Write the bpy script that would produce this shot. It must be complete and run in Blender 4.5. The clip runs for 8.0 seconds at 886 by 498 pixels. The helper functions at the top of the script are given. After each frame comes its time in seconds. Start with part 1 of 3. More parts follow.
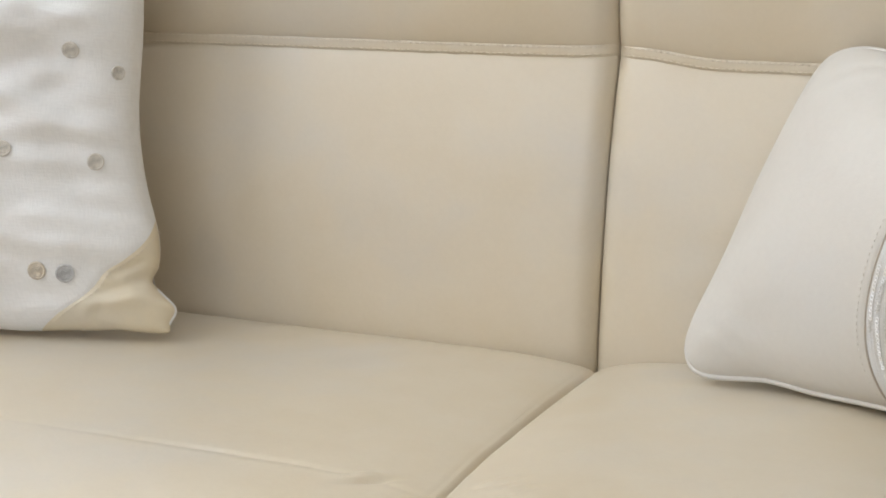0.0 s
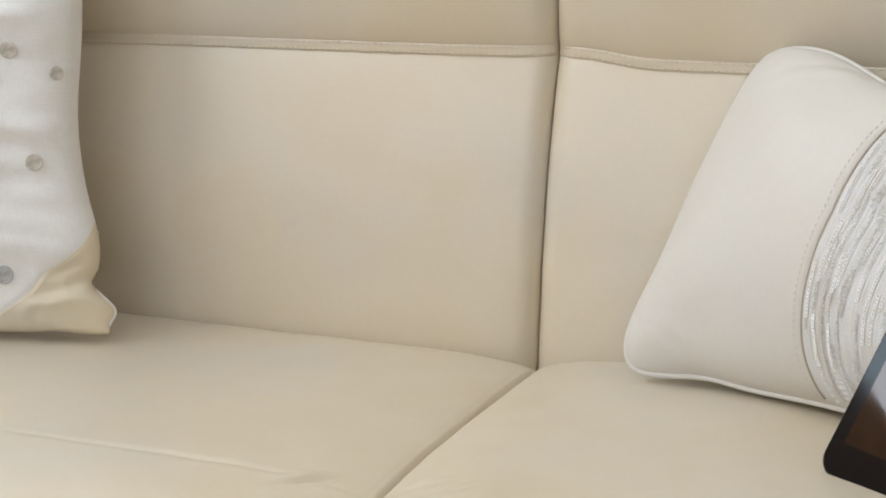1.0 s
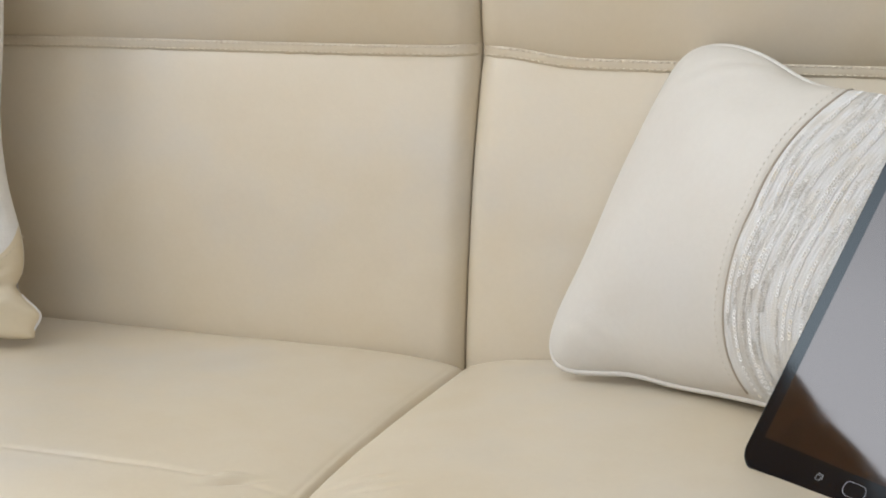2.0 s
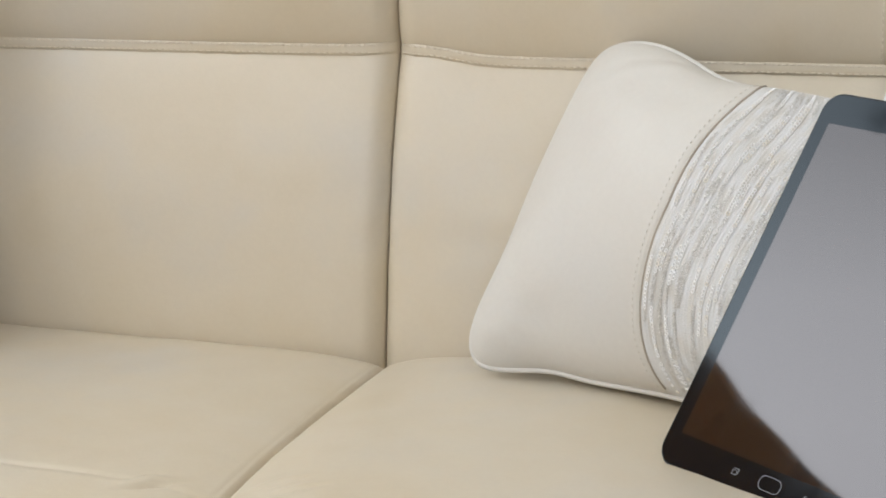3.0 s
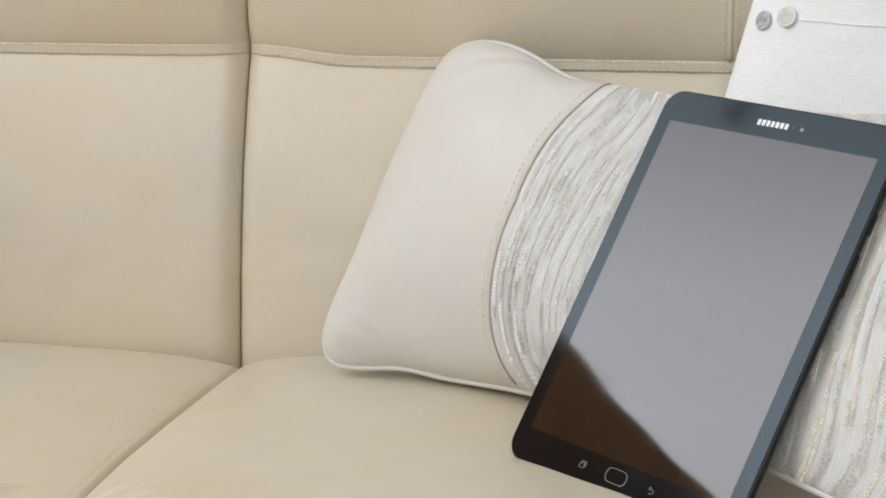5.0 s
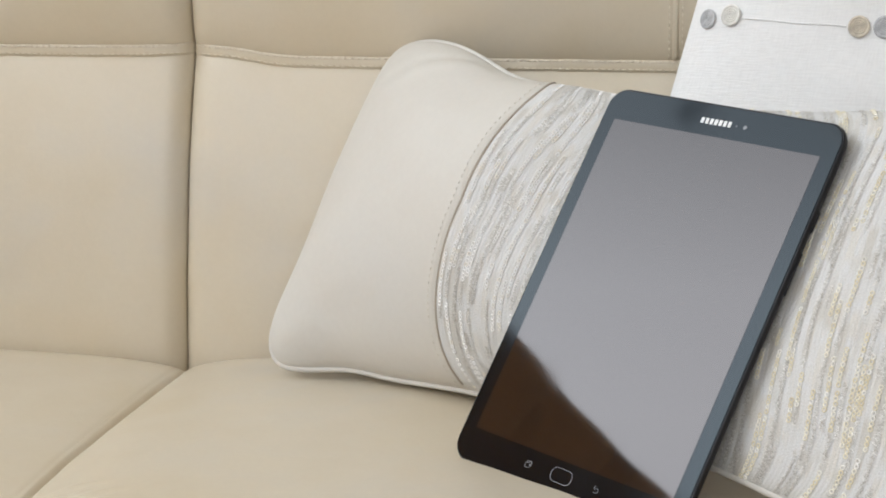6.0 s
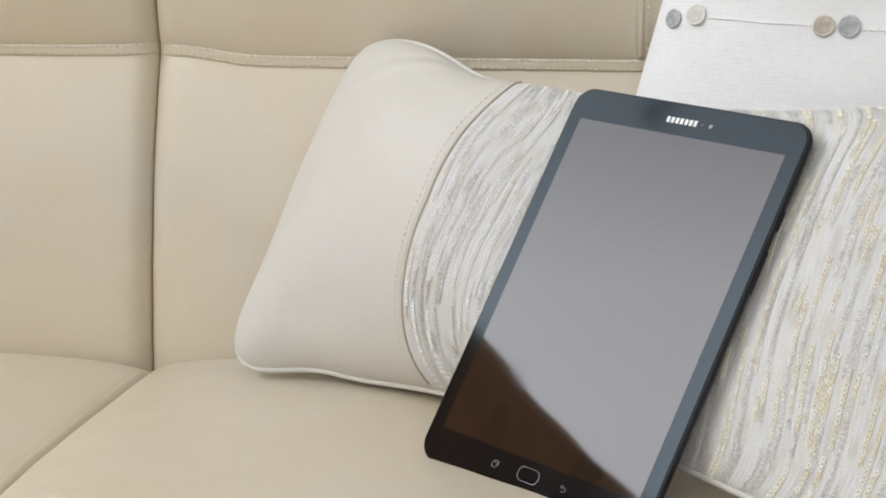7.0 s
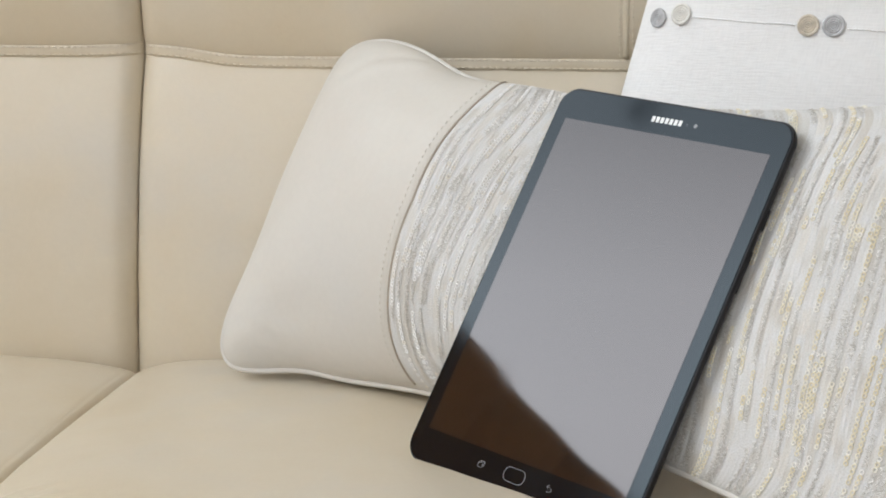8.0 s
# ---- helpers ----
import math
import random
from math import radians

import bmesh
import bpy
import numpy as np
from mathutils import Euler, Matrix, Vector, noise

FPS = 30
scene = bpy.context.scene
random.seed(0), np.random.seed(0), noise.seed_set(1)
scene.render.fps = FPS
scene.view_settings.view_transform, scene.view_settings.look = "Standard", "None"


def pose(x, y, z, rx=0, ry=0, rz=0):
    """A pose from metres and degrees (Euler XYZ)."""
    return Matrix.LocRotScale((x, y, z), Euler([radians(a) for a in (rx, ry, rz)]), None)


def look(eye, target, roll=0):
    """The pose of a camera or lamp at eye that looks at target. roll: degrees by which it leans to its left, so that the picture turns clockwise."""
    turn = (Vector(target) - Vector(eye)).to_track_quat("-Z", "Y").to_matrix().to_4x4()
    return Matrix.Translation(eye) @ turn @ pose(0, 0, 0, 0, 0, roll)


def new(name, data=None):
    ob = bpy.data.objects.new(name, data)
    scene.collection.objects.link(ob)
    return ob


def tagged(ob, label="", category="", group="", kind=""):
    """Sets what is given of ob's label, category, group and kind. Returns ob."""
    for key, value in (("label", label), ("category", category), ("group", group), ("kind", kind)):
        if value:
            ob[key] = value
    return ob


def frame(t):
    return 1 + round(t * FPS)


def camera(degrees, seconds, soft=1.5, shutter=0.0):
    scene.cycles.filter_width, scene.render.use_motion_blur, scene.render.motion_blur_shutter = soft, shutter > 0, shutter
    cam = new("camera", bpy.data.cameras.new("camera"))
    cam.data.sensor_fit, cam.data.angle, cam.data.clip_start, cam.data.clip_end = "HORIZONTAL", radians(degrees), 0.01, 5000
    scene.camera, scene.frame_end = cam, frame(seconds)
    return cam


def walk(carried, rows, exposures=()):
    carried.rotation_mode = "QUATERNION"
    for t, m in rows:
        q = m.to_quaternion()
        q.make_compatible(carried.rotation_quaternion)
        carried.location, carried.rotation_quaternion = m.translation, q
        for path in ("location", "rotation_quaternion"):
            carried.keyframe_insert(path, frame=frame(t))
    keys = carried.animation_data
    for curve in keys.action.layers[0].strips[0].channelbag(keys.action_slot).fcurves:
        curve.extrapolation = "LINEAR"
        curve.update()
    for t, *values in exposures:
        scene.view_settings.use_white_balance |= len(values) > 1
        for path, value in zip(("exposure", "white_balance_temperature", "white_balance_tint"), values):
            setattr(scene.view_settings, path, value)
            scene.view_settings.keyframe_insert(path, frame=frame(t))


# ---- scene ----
cam = camera(28.0, 8.0, soft=1.8)
PATH = [
    (0, (0.336, -1.154, 0.769), (-0.382, 0.672, 0.383), 0.2),
    (0.5, (0.338, -1.154, 0.768), (-0.356, 0.682, 0.384), 0.3),
    (1, (0.342, -1.154, 0.768), (-0.322, 0.693, 0.384), 0.3),
    (1.5, (0.348, -1.153, 0.767), (-0.287, 0.705, 0.385), 0.2),
    (3, (0.359, -1.15, 0.771), (-0.166, 0.74, 0.381), -0.1),
    (3.5, (0.36, -1.154, 0.774), (-0.121, 0.747, 0.38), -0.0),
    (4, (0.364, -1.152, 0.774), (-0.081, 0.757, 0.38), -0.1),
    (4.5, (0.367, -1.153, 0.775), (-0.043, 0.764, 0.379), -0.1),
    (6, (0.38, -1.147, 0.772), (0.041, 0.785, 0.379), -0.2),
    (6.5, (0.378, -1.146, 0.771), (0.064, 0.79, 0.379), -0.1),
    (7, (0.379, -1.146, 0.771), (0.079, 0.792, 0.379), -0.1),
    (7.5, (0.382, -1.145, 0.771), (0.087, 0.794, 0.378), -0.2),
    (8, (0.38, -1.145, 0.772), (0.094, 0.795, 0.378), -0.2),
]
walk(cam, [(t, look(eye, target, roll)) for t, eye, target, roll in PATH])

# ---- world, windows, exposure ----
world = bpy.data.worlds.new("daylight")
scene.world = world
world.use_nodes = True
wn = world.node_tree.nodes
sky = wn.new("ShaderNodeTexSky")
sky.sky_type, sky.sun_disc = "NISHITA", False
sky.sun_elevation, sky.sun_rotation = radians(38), radians(200)
world.node_tree.links.new(sky.outputs[0], wn["Background"].inputs[0])
wn["Background"].inputs[1].default_value = 0.08


def area_light(name, centre, target, width, height, radiance, colour):
    lamp = bpy.data.lights.new(name, "AREA")
    lamp.shape, lamp.size, lamp.size_y = "RECTANGLE", width, height
    lamp.energy, lamp.color = radiance * math.pi * width * height, colour
    ob = new(name, lamp)
    ob.matrix_world = look(centre, target)
    return ob


WEST, EAST, SOUTH, NORTH, TOP = -1.5, 3.0, -3.4, 0.42, 2.5
west = area_light("west_window_light", (WEST - 0.04, -0.75, 1.8075), (0, -0.75, 1.8075), 2.7, 1.295, 7.6, (0.87, 0.94, 1.0))
# lamp dimmed upwards and northwards to put a gradient into the display's reflection
west.data.use_nodes = True
ln, ll = west.data.node_tree.nodes, west.data.node_tree.links
place, lean, falloff = ln.new("ShaderNodeNewGeometry"), ln.new("ShaderNodeVectorMath"), ln.new("ShaderNodeValToRGB")
lean.operation = "DOT_PRODUCT"
lean.inputs[1].default_value = (-0.77, 0.324, 0)
shift = ln.new("ShaderNodeMath")
shift.inputs[1].default_value = 0.711
for stop in (0.5, 0.5):
    falloff.color_ramp.elements.new(stop)
for stop, (at, grey) in zip(falloff.color_ramp.elements, ((0.53, 1.0), (0.62, 0.9), (0.74, 0.56), (0.86, 0.46))):
    stop.position, stop.color = at, (grey, grey, grey, 1)
ll.new(place.outputs["Parametric"], lean.inputs[0])
ll.new(lean.outputs["Value"], shift.inputs[0])
ll.new(shift.outputs[0], falloff.inputs["Fac"])
ll.new(falloff.outputs["Color"], ln["Emission"].inputs["Strength"])
# unseen fill lamp added on the south side to brighten the fronts
area_light("south_fill_light", (0.2, SOUTH - 0.04, 1.725), (0.2, 0, 1.725), 2.8, 1.2, 2.7, (0.95, 0.98, 1.0))


# ---- materials ----
def material(name, colour, rough=0.5, metal=0.0):
    m = bpy.data.materials.new(name)
    m.use_nodes = True
    b = m.node_tree.nodes["Principled BSDF"]
    b.inputs["Base Color"].default_value = (*colour, 1)
    b.inputs["Roughness"].default_value = rough
    b.inputs["Metallic"].default_value = metal
    return m, m.node_tree.nodes, m.node_tree.links, b


def coords(nodes, links, kind="Object", scale=(1, 1, 1)):
    tc = nodes.new("ShaderNodeTexCoord")
    mp = nodes.new("ShaderNodeMapping")
    mp.inputs["Scale"].default_value = scale
    links.new(tc.outputs[kind], mp.inputs["Vector"])
    return mp.outputs["Vector"]


def noise_tex(nodes, links, vec, scale, detail=4.0, rough=0.5):
    n = nodes.new("ShaderNodeTexNoise")
    n.inputs["Scale"].default_value = scale
    n.inputs["Detail"].default_value = detail
    n.inputs["Roughness"].default_value = rough
    links.new(vec, n.inputs["Vector"])
    return n.outputs["Fac"]


def ramp(nodes, links, fac, stops):
    r = nodes.new("ShaderNodeValToRGB")
    while len(r.color_ramp.elements) < len(stops):
        r.color_ramp.elements.new(0.5)
    for e, (p, c) in zip(r.color_ramp.elements, stops):
        e.position, e.color = p, (*c, 1)
    links.new(fac, r.inputs["Fac"])
    return r.outputs["Color"]


def math_node(nodes, links, op, a, b):
    n = nodes.new("ShaderNodeMath")
    n.operation = op
    for i, v in enumerate((a, b)):
        if isinstance(v, (int, float)):
            n.inputs[i].default_value = v
        else:
            links.new(v, n.inputs[i])
    return n.outputs[0]


def mix(nodes, links, fac, a, b, blend="MIX"):
    n = nodes.new("ShaderNodeMix")
    n.data_type, n.blend_type = "RGBA", blend
    for i, v in ((0, fac), (6, a), (7, b)):
        if isinstance(v, (int, float)):
            n.inputs[i].default_value = v
        elif isinstance(v, tuple):
            n.inputs[i].default_value = (*v, 1)
        else:
            links.new(v, n.inputs[i])
    return n.outputs[2]


def bump(nodes, links, b, height, strength, distance):
    n = nodes.new("ShaderNodeBump")
    n.inputs["Strength"].default_value = strength
    n.inputs["Distance"].default_value = distance
    links.new(height, n.inputs["Height"])
    if b.inputs["Normal"].is_linked:
        links.new(b.inputs["Normal"].links[0].from_socket, n.inputs["Normal"])
    links.new(n.outputs[0], b.inputs["Normal"])


def leather(name, light, dark, rough, coat=0.0):
    m, n, l, b = material(name, light, rough)
    v = coords(n, l)
    patches = noise_tex(n, l, v, 6.0, 4.0, 0.6)
    grey = tuple(sum(light) / 3 * 0.4 + k * 0.6 for k in light)
    c = ramp(n, l, patches, [(0.3, dark), (0.5, light), (0.72, grey)])
    fine = noise_tex(n, l, v, 260.0, 3.0, 0.6)
    c = mix(n, l, 0.025, c, ramp(n, l, fine, [(0.35, (0.2, 0.16, 0.1)), (0.65, (1, 1, 1))]), "MULTIPLY")
    l.new(c, b.inputs["Base Color"])
    l.new(math_node(n, l, "MULTIPLY_ADD", noise_tex(n, l, v, 30.0), 0.16), b.inputs["Roughness"])
    b.inputs["Roughness"].links[0].from_node.inputs[2].default_value = rough - 0.08
    b.inputs["Coat Weight"].default_value = coat
    b.inputs["Specular IOR Level"].default_value = 0.5 + 0.15 * coat
    b.inputs["Coat Roughness"].default_value = 0.5
    b.inputs["Coat IOR"].default_value = 1.6
    vor = n.new("ShaderNodeTexVoronoi")
    vor.inputs["Scale"].default_value = 650.0
    l.new(v, vor.inputs["Vector"])
    bump(n, l, b, vor.outputs["Distance"], 0.06, 0.0006)
    bump(n, l, b, noise_tex(n, l, v, 26.0, 4.0), 0.12, 0.004)
    return m


def linen(name, base, slub):
    m, n, l, b = material(name, base, 0.85)
    fine = noise_tex(n, l, coords(n, l, "UV", (800, 120, 1)), 1.0, 2.0)
    fine2 = noise_tex(n, l, coords(n, l, "UV", (110, 800, 1)), 1.0, 2.0)
    big = noise_tex(n, l, coords(n, l, "UV", (14, 9, 1)), 1.0, 3.0)
    weave = math_node(n, l, "ADD", fine, fine2)
    c = ramp(n, l, math_node(n, l, "MULTIPLY", weave, 0.5), [(0.36, slub), (0.6, base)])
    c = mix(n, l, 0.25, c, ramp(n, l, big, [(0.35, slub), (0.65, base)]), "MULTIPLY")
    l.new(c, b.inputs["Base Color"])
    bump(n, l, b, weave, 0.35, 0.0007)
    b.inputs["Sheen Weight"].default_value = 0.15
    return m


def brocade(name):
    m, n, l, b = material(name, (0.7, 0.69, 0.67), 0.62)
    weave = noise_tex(n, l, coords(n, l, "UV", (1500, 900, 1)), 1.0, 2.0)
    # narrow woven columns, each broken into lengths of white, ivory and pinkish cream yarn
    sep = n.new("ShaderNodeSeparateXYZ")
    l.new(coords(n, l, "UV"), sep.inputs[0])
    column = math_node(n, l, "FLOOR", math_node(n, l, "MULTIPLY", sep.outputs["X"], 250.0), 0)
    both = n.new("ShaderNodeCombineXYZ")
    l.new(math_node(n, l, "MULTIPLY", column, 7.31), both.inputs["X"])
    l.new(math_node(n, l, "MULTIPLY", sep.outputs["Y"], 24.0), both.inputs["Y"])
    lengths = noise_tex(n, l, both.outputs[0], 1.0, 1.0)
    yarn = ramp(n, l, lengths, [(0.36, (0.56, 0.535, 0.495)), (0.44, (0.62, 0.61, 0.59)), (0.54, (0.645, 0.64, 0.635)), (0.62, (0.63, 0.605, 0.565))])
    c = mix(n, l, 0.35, yarn, ramp(n, l, weave, [(0.35, (0.66, 0.64, 0.61)), (0.6, (1, 1, 1))]), "MULTIPLY")
    l.new(c, b.inputs["Base Color"])
    ridge = n.new("ShaderNodeTexWave")
    ridge.wave_type, ridge.bands_direction = "BANDS", "X"
    ridge.inputs["Scale"].default_value = 1.0
    ridge.inputs["Distortion"].default_value = 0.4
    l.new(coords(n, l, "UV", (125, 4, 1)), ridge.inputs["Vector"])
    bump(n, l, b, weave, 0.4, 0.0008)
    bump(n, l, b, ridge.outputs["Fac"], 0.2, 0.0006)
    b.inputs["Sheen Weight"].default_value = 0.1
    return m


CREAM = leather("cream_sofa_leather", (0.612, 0.53, 0.402), (0.592, 0.496, 0.348), 0.5, 1.0)
PALE = leather("pale_pillow_leather", (0.60, 0.567, 0.515), (0.575, 0.535, 0.48), 0.5)
BEIGE = leather("beige_corner_leather", (0.73, 0.63, 0.45), (0.69, 0.58, 0.39), 0.45)
PIPING = leather("white_piping_leather", (0.635, 0.605, 0.56), (0.605, 0.57, 0.52), 0.68)
THREAD = material("cream_thread", (0.68, 0.605, 0.49), 0.7)[0]
SOFT_THREAD = material("pale_taupe_thread", (0.59, 0.55, 0.49), 0.7)[0]
DARK_THREAD = material("taupe_thread", (0.36, 0.31, 0.25), 0.7)[0]
WHITE = linen("white_linen", (0.85, 0.845, 0.84), (0.80, 0.795, 0.79))
BAND = brocade("silver_brocade")


def sequin_material(name, stops):
    m, n, l, b = material(name, (0.8, 0.72, 0.55), 0.22, 0.1)
    info = n.new("ShaderNodeObjectInfo")
    geo = n.new("ShaderNodeNewGeometry")
    both = math_node(n, l, "FRACT", math_node(n, l, "ADD", info.outputs["Random"], geo.outputs["Random Per Island"]), 0)
    c = ramp(n, l, both, stops)
    l.new(c, b.inputs["Base Color"])
    return m


LUREX = sequin_material("silver_metallic_thread", [(0.0, (0.38, 0.355, 0.31)), (0.4, (0.53, 0.505, 0.465)), (0.75, (0.64, 0.62, 0.59)), (1.0, (0.84, 0.82, 0.78))])
LUREX.node_tree.nodes["Principled BSDF"].inputs["Metallic"].default_value = 0.15
LUREX.node_tree.nodes["Principled BSDF"].inputs["Roughness"].default_value = 0.42
SEQUIN = sequin_material("pearl_gold_sequin", [(0.0, (0.80, 0.71, 0.50)), (0.5, (0.86, 0.80, 0.64)), (0.85, (0.91, 0.88, 0.79)), (1.0, (0.92, 0.90, 0.86))])
PEARL = sequin_material("pearl_silver_sequin", [(0.0, (0.84, 0.78, 0.68)), (0.3, (0.90, 0.88, 0.85)), (0.7, (0.90, 0.89, 0.88)), (1.0, (0.94, 0.94, 0.94))])


def worn(name, colour, rough, metal=0.0, scale=60.0, spread=0.06, ior=1.5):
    m, n, l, b = material(name, colour, rough, metal)
    v = coords(n, l)
    f = noise_tex(n, l, v, scale, 4.0)
    low = tuple(max(0.0, c * (1 - 3 * spread)) for c in colour)
    l.new(ramp(n, l, f, [(0.35, low), (0.65, colour)]), b.inputs["Base Color"])
    b.inputs["IOR"].default_value = ior
    return m


def glass_front(name, colour, ior, rough):
    # black glass with faint smears in its gloss
    m, n, l, b = material(name, colour, rough)
    b.inputs["IOR"].default_value = ior
    f = noise_tex(n, l, coords(n, l, "Object", (1, 1, 1)), 18.0, 3.0)
    n2 = ramp(n, l, f, [(0.45, (rough, rough, rough)), (0.75, (rough + 0.05,) * 3)])
    l.new(n2, b.inputs["Roughness"])
    return m


BEZEL = glass_front("black_bezel_glass", (0.003, 0.004, 0.006), 1.325, 0.07)
BEZEL.node_tree.nodes["Principled BSDF"].inputs["Specular Tint"].default_value = (0.80, 0.93, 1.0, 1)
SCREEN = glass_front("dark_display_glass", (0.008, 0.0075, 0.007), 1.545, 0.032)
SCREEN.node_tree.nodes["Principled BSDF"].inputs["Specular Tint"].default_value = (1.0, 0.91, 0.895, 1)
RIM = worn("black_anodised_rim", (0.018, 0.018, 0.02), 0.38, 0.6)
CHROME = worn("silver_ring", (0.36, 0.36, 0.38), 0.4, 0.8)
PRINT = worn("white_print", (0.82, 0.82, 0.82), 0.5)
ICON = worn("grey_print", (0.33, 0.34, 0.36), 0.5)
LENS = worn("lens_glass", (0.05, 0.055, 0.07), 0.1)
SHELL_TAN = worn("tan_shell", (0.64, 0.57, 0.47), 0.45, 0, 220, 0.1)
SHELL_GREY = worn("grey_shell", (0.52, 0.52, 0.53), 0.4, 0, 220, 0.1)
SHELL_PALE = worn("ivory_shell", (0.74, 0.72, 0.67), 0.4, 0, 220, 0.06)
SHELL_DULL = worn("dull_linen_shell", (0.68, 0.64, 0.58), 0.5, 0, 220, 0.1)
PAINT = worn("white_wall_paint", (0.80, 0.785, 0.755), 0.8, 0, 3.0, 0.02)
CEILING = worn("white_ceiling_paint", (0.83, 0.825, 0.81), 0.85, 0, 3.0, 0.02)
# tan chosen so the unseen east wall throws warm light on the sofa
TAN_BOUNCE = worn("tan_bounce_paint", (0.66, 0.54, 0.38), 0.8, 0, 3.0, 0.03)
# brown brightened to suit the reflection in the display
WOOD = worn("bright_brown_wood", (0.62, 0.345, 0.14), 0.5, 0, 9.0, 0.15)
# translucent brown, backlit by the west lamp to brighten the reflected brown
BROWN_CLOTH = worn("brown_translucent_cloth", (0.66, 0.36, 0.13), 0.8, 0, 40.0, 0.06)
dn, dl = BROWN_CLOTH.node_tree.nodes, BROWN_CLOTH.node_tree.links
thin, blend = dn.new("ShaderNodeBsdfTranslucent"), dn.new("ShaderNodeMixShader")
thin.inputs["Color"].default_value = (0.62, 0.41, 0.19, 1)
blend.inputs[0].default_value = 0.3
dl.new(dn["Principled BSDF"].outputs[0], blend.inputs[1])
dl.new(thin.outputs[0], blend.inputs[2])
dl.new(blend.outputs[0], dn["Material Output"].inputs["Surface"])
# oak tone warmed to bounce warm light from the unseen floor
OAK = worn("oak_floor", (0.42, 0.30, 0.18), 0.45, 0, 6.0, 0.12)
FRAME = worn("white_frame_paint", (0.8, 0.8, 0.79), 0.45, 0, 12.0, 0.02)
BASE = worn("cream_base_leather", (0.62, 0.54, 0.41), 0.5, 0, 40.0, 0.05)
FOOT = worn("dark_wood_foot", (0.09, 0.055, 0.035), 0.4, 0, 30.0, 0.1)


# ---- mesh helpers ----
def link(name, me, mat, parent=None, label="", smooth=True):
    me.materials.append(mat)
    if smooth:
        for p in me.polygons:
            p.use_smooth = True
    ob = new(name, me)
    if parent:
        ob.parent = parent
    if label:
        ob["label"] = label
    return ob


def sheet(name, pts, mat, parent=None, label="", uv=None, back=None, flip=False):
    """A grid of points (rows, columns, 3) as one smooth mesh; back gives a second grid that closes it behind."""
    r, c = pts.shape[:2]
    verts = pts.reshape(-1, 3)
    i = np.arange(r * c).reshape(r, c)
    quads = np.stack([i[:-1, :-1], i[:-1, 1:], i[1:, 1:], i[1:, :-1]], -1).reshape(-1, 4)
    if back is not None:
        rim = np.concatenate([i[0, :-1], i[:-1, -1], i[-1, :0:-1], i[:0:-1, 0]])
        rim_pts = back.reshape(-1, 3)[rim]
        k = len(verts) + np.arange(len(rim))
        verts = np.concatenate([verts, rim_pts])
        side = np.stack([rim, k, np.roll(k, -1), np.roll(rim, -1)], -1)
        faces = [tuple(map(int, q)) for q in quads] + [tuple(map(int, q)) for q in side] + [tuple(map(int, k[::-1]))]
    else:
        faces = [tuple(map(int, q)) for q in quads]
    if flip:
        faces = [f[::-1] for f in faces]
    me = bpy.data.meshes.new(name)
    me.from_pydata([tuple(map(float, v)) for v in verts], [], faces)
    if uv is not None:
        layer = me.uv_layers.new(name="cloth")
        flat = uv.reshape(-1, 2)
        for loop in me.loops:
            if loop.vertex_index < len(flat):
                layer.data[loop.index].uv = flat[loop.vertex_index]
    me.update()
    return link(name, me, mat, parent, label)


def tube(name, line, radius, mat, parent=None, label="", closed=False, sides=8):
    """A round cord along a line of points."""
    p = np.asarray(line, float)
    n = len(p)
    if closed:
        tan = np.roll(p, -1, 0) - np.roll(p, 1, 0)
    else:
        tan = np.gradient(p, axis=0)
    tan /= np.linalg.norm(tan, axis=1, keepdims=True) + 1e-12
    ref = np.array([0.31, 0.27, 0.91]) if abs(tan[0][2]) < 0.9 else np.array([0.9, 0.3, 0.1])
    side = np.zeros_like(p)
    for k in range(n):
        ref = ref - tan[k] * (ref @ tan[k])
        ref /= np.linalg.norm(ref)
        side[k] = ref
    up = np.cross(tan, side)
    a = np.linspace(0, 2 * math.pi, sides, endpoint=False)
    verts = (p[:, None] + radius * (np.cos(a)[None, :, None] * side[:, None] + np.sin(a)[None, :, None] * up[:, None])).reshape(-1, 3)
    faces = []
    for k in range(n if closed else n - 1):
        k2 = (k + 1) % n
        for s in range(sides):
            s2 = (s + 1) % sides
            faces.append((k * sides + s, k * sides + s2, k2 * sides + s2, k2 * sides + s))
    if not closed:
        faces += [tuple(range(sides))[::-1], tuple((n - 1) * sides + s for s in range(sides))]
    me = bpy.data.meshes.new(name)
    me.from_pydata([tuple(map(float, v)) for v in verts], [], faces)
    return link(name, me, mat, parent, label)


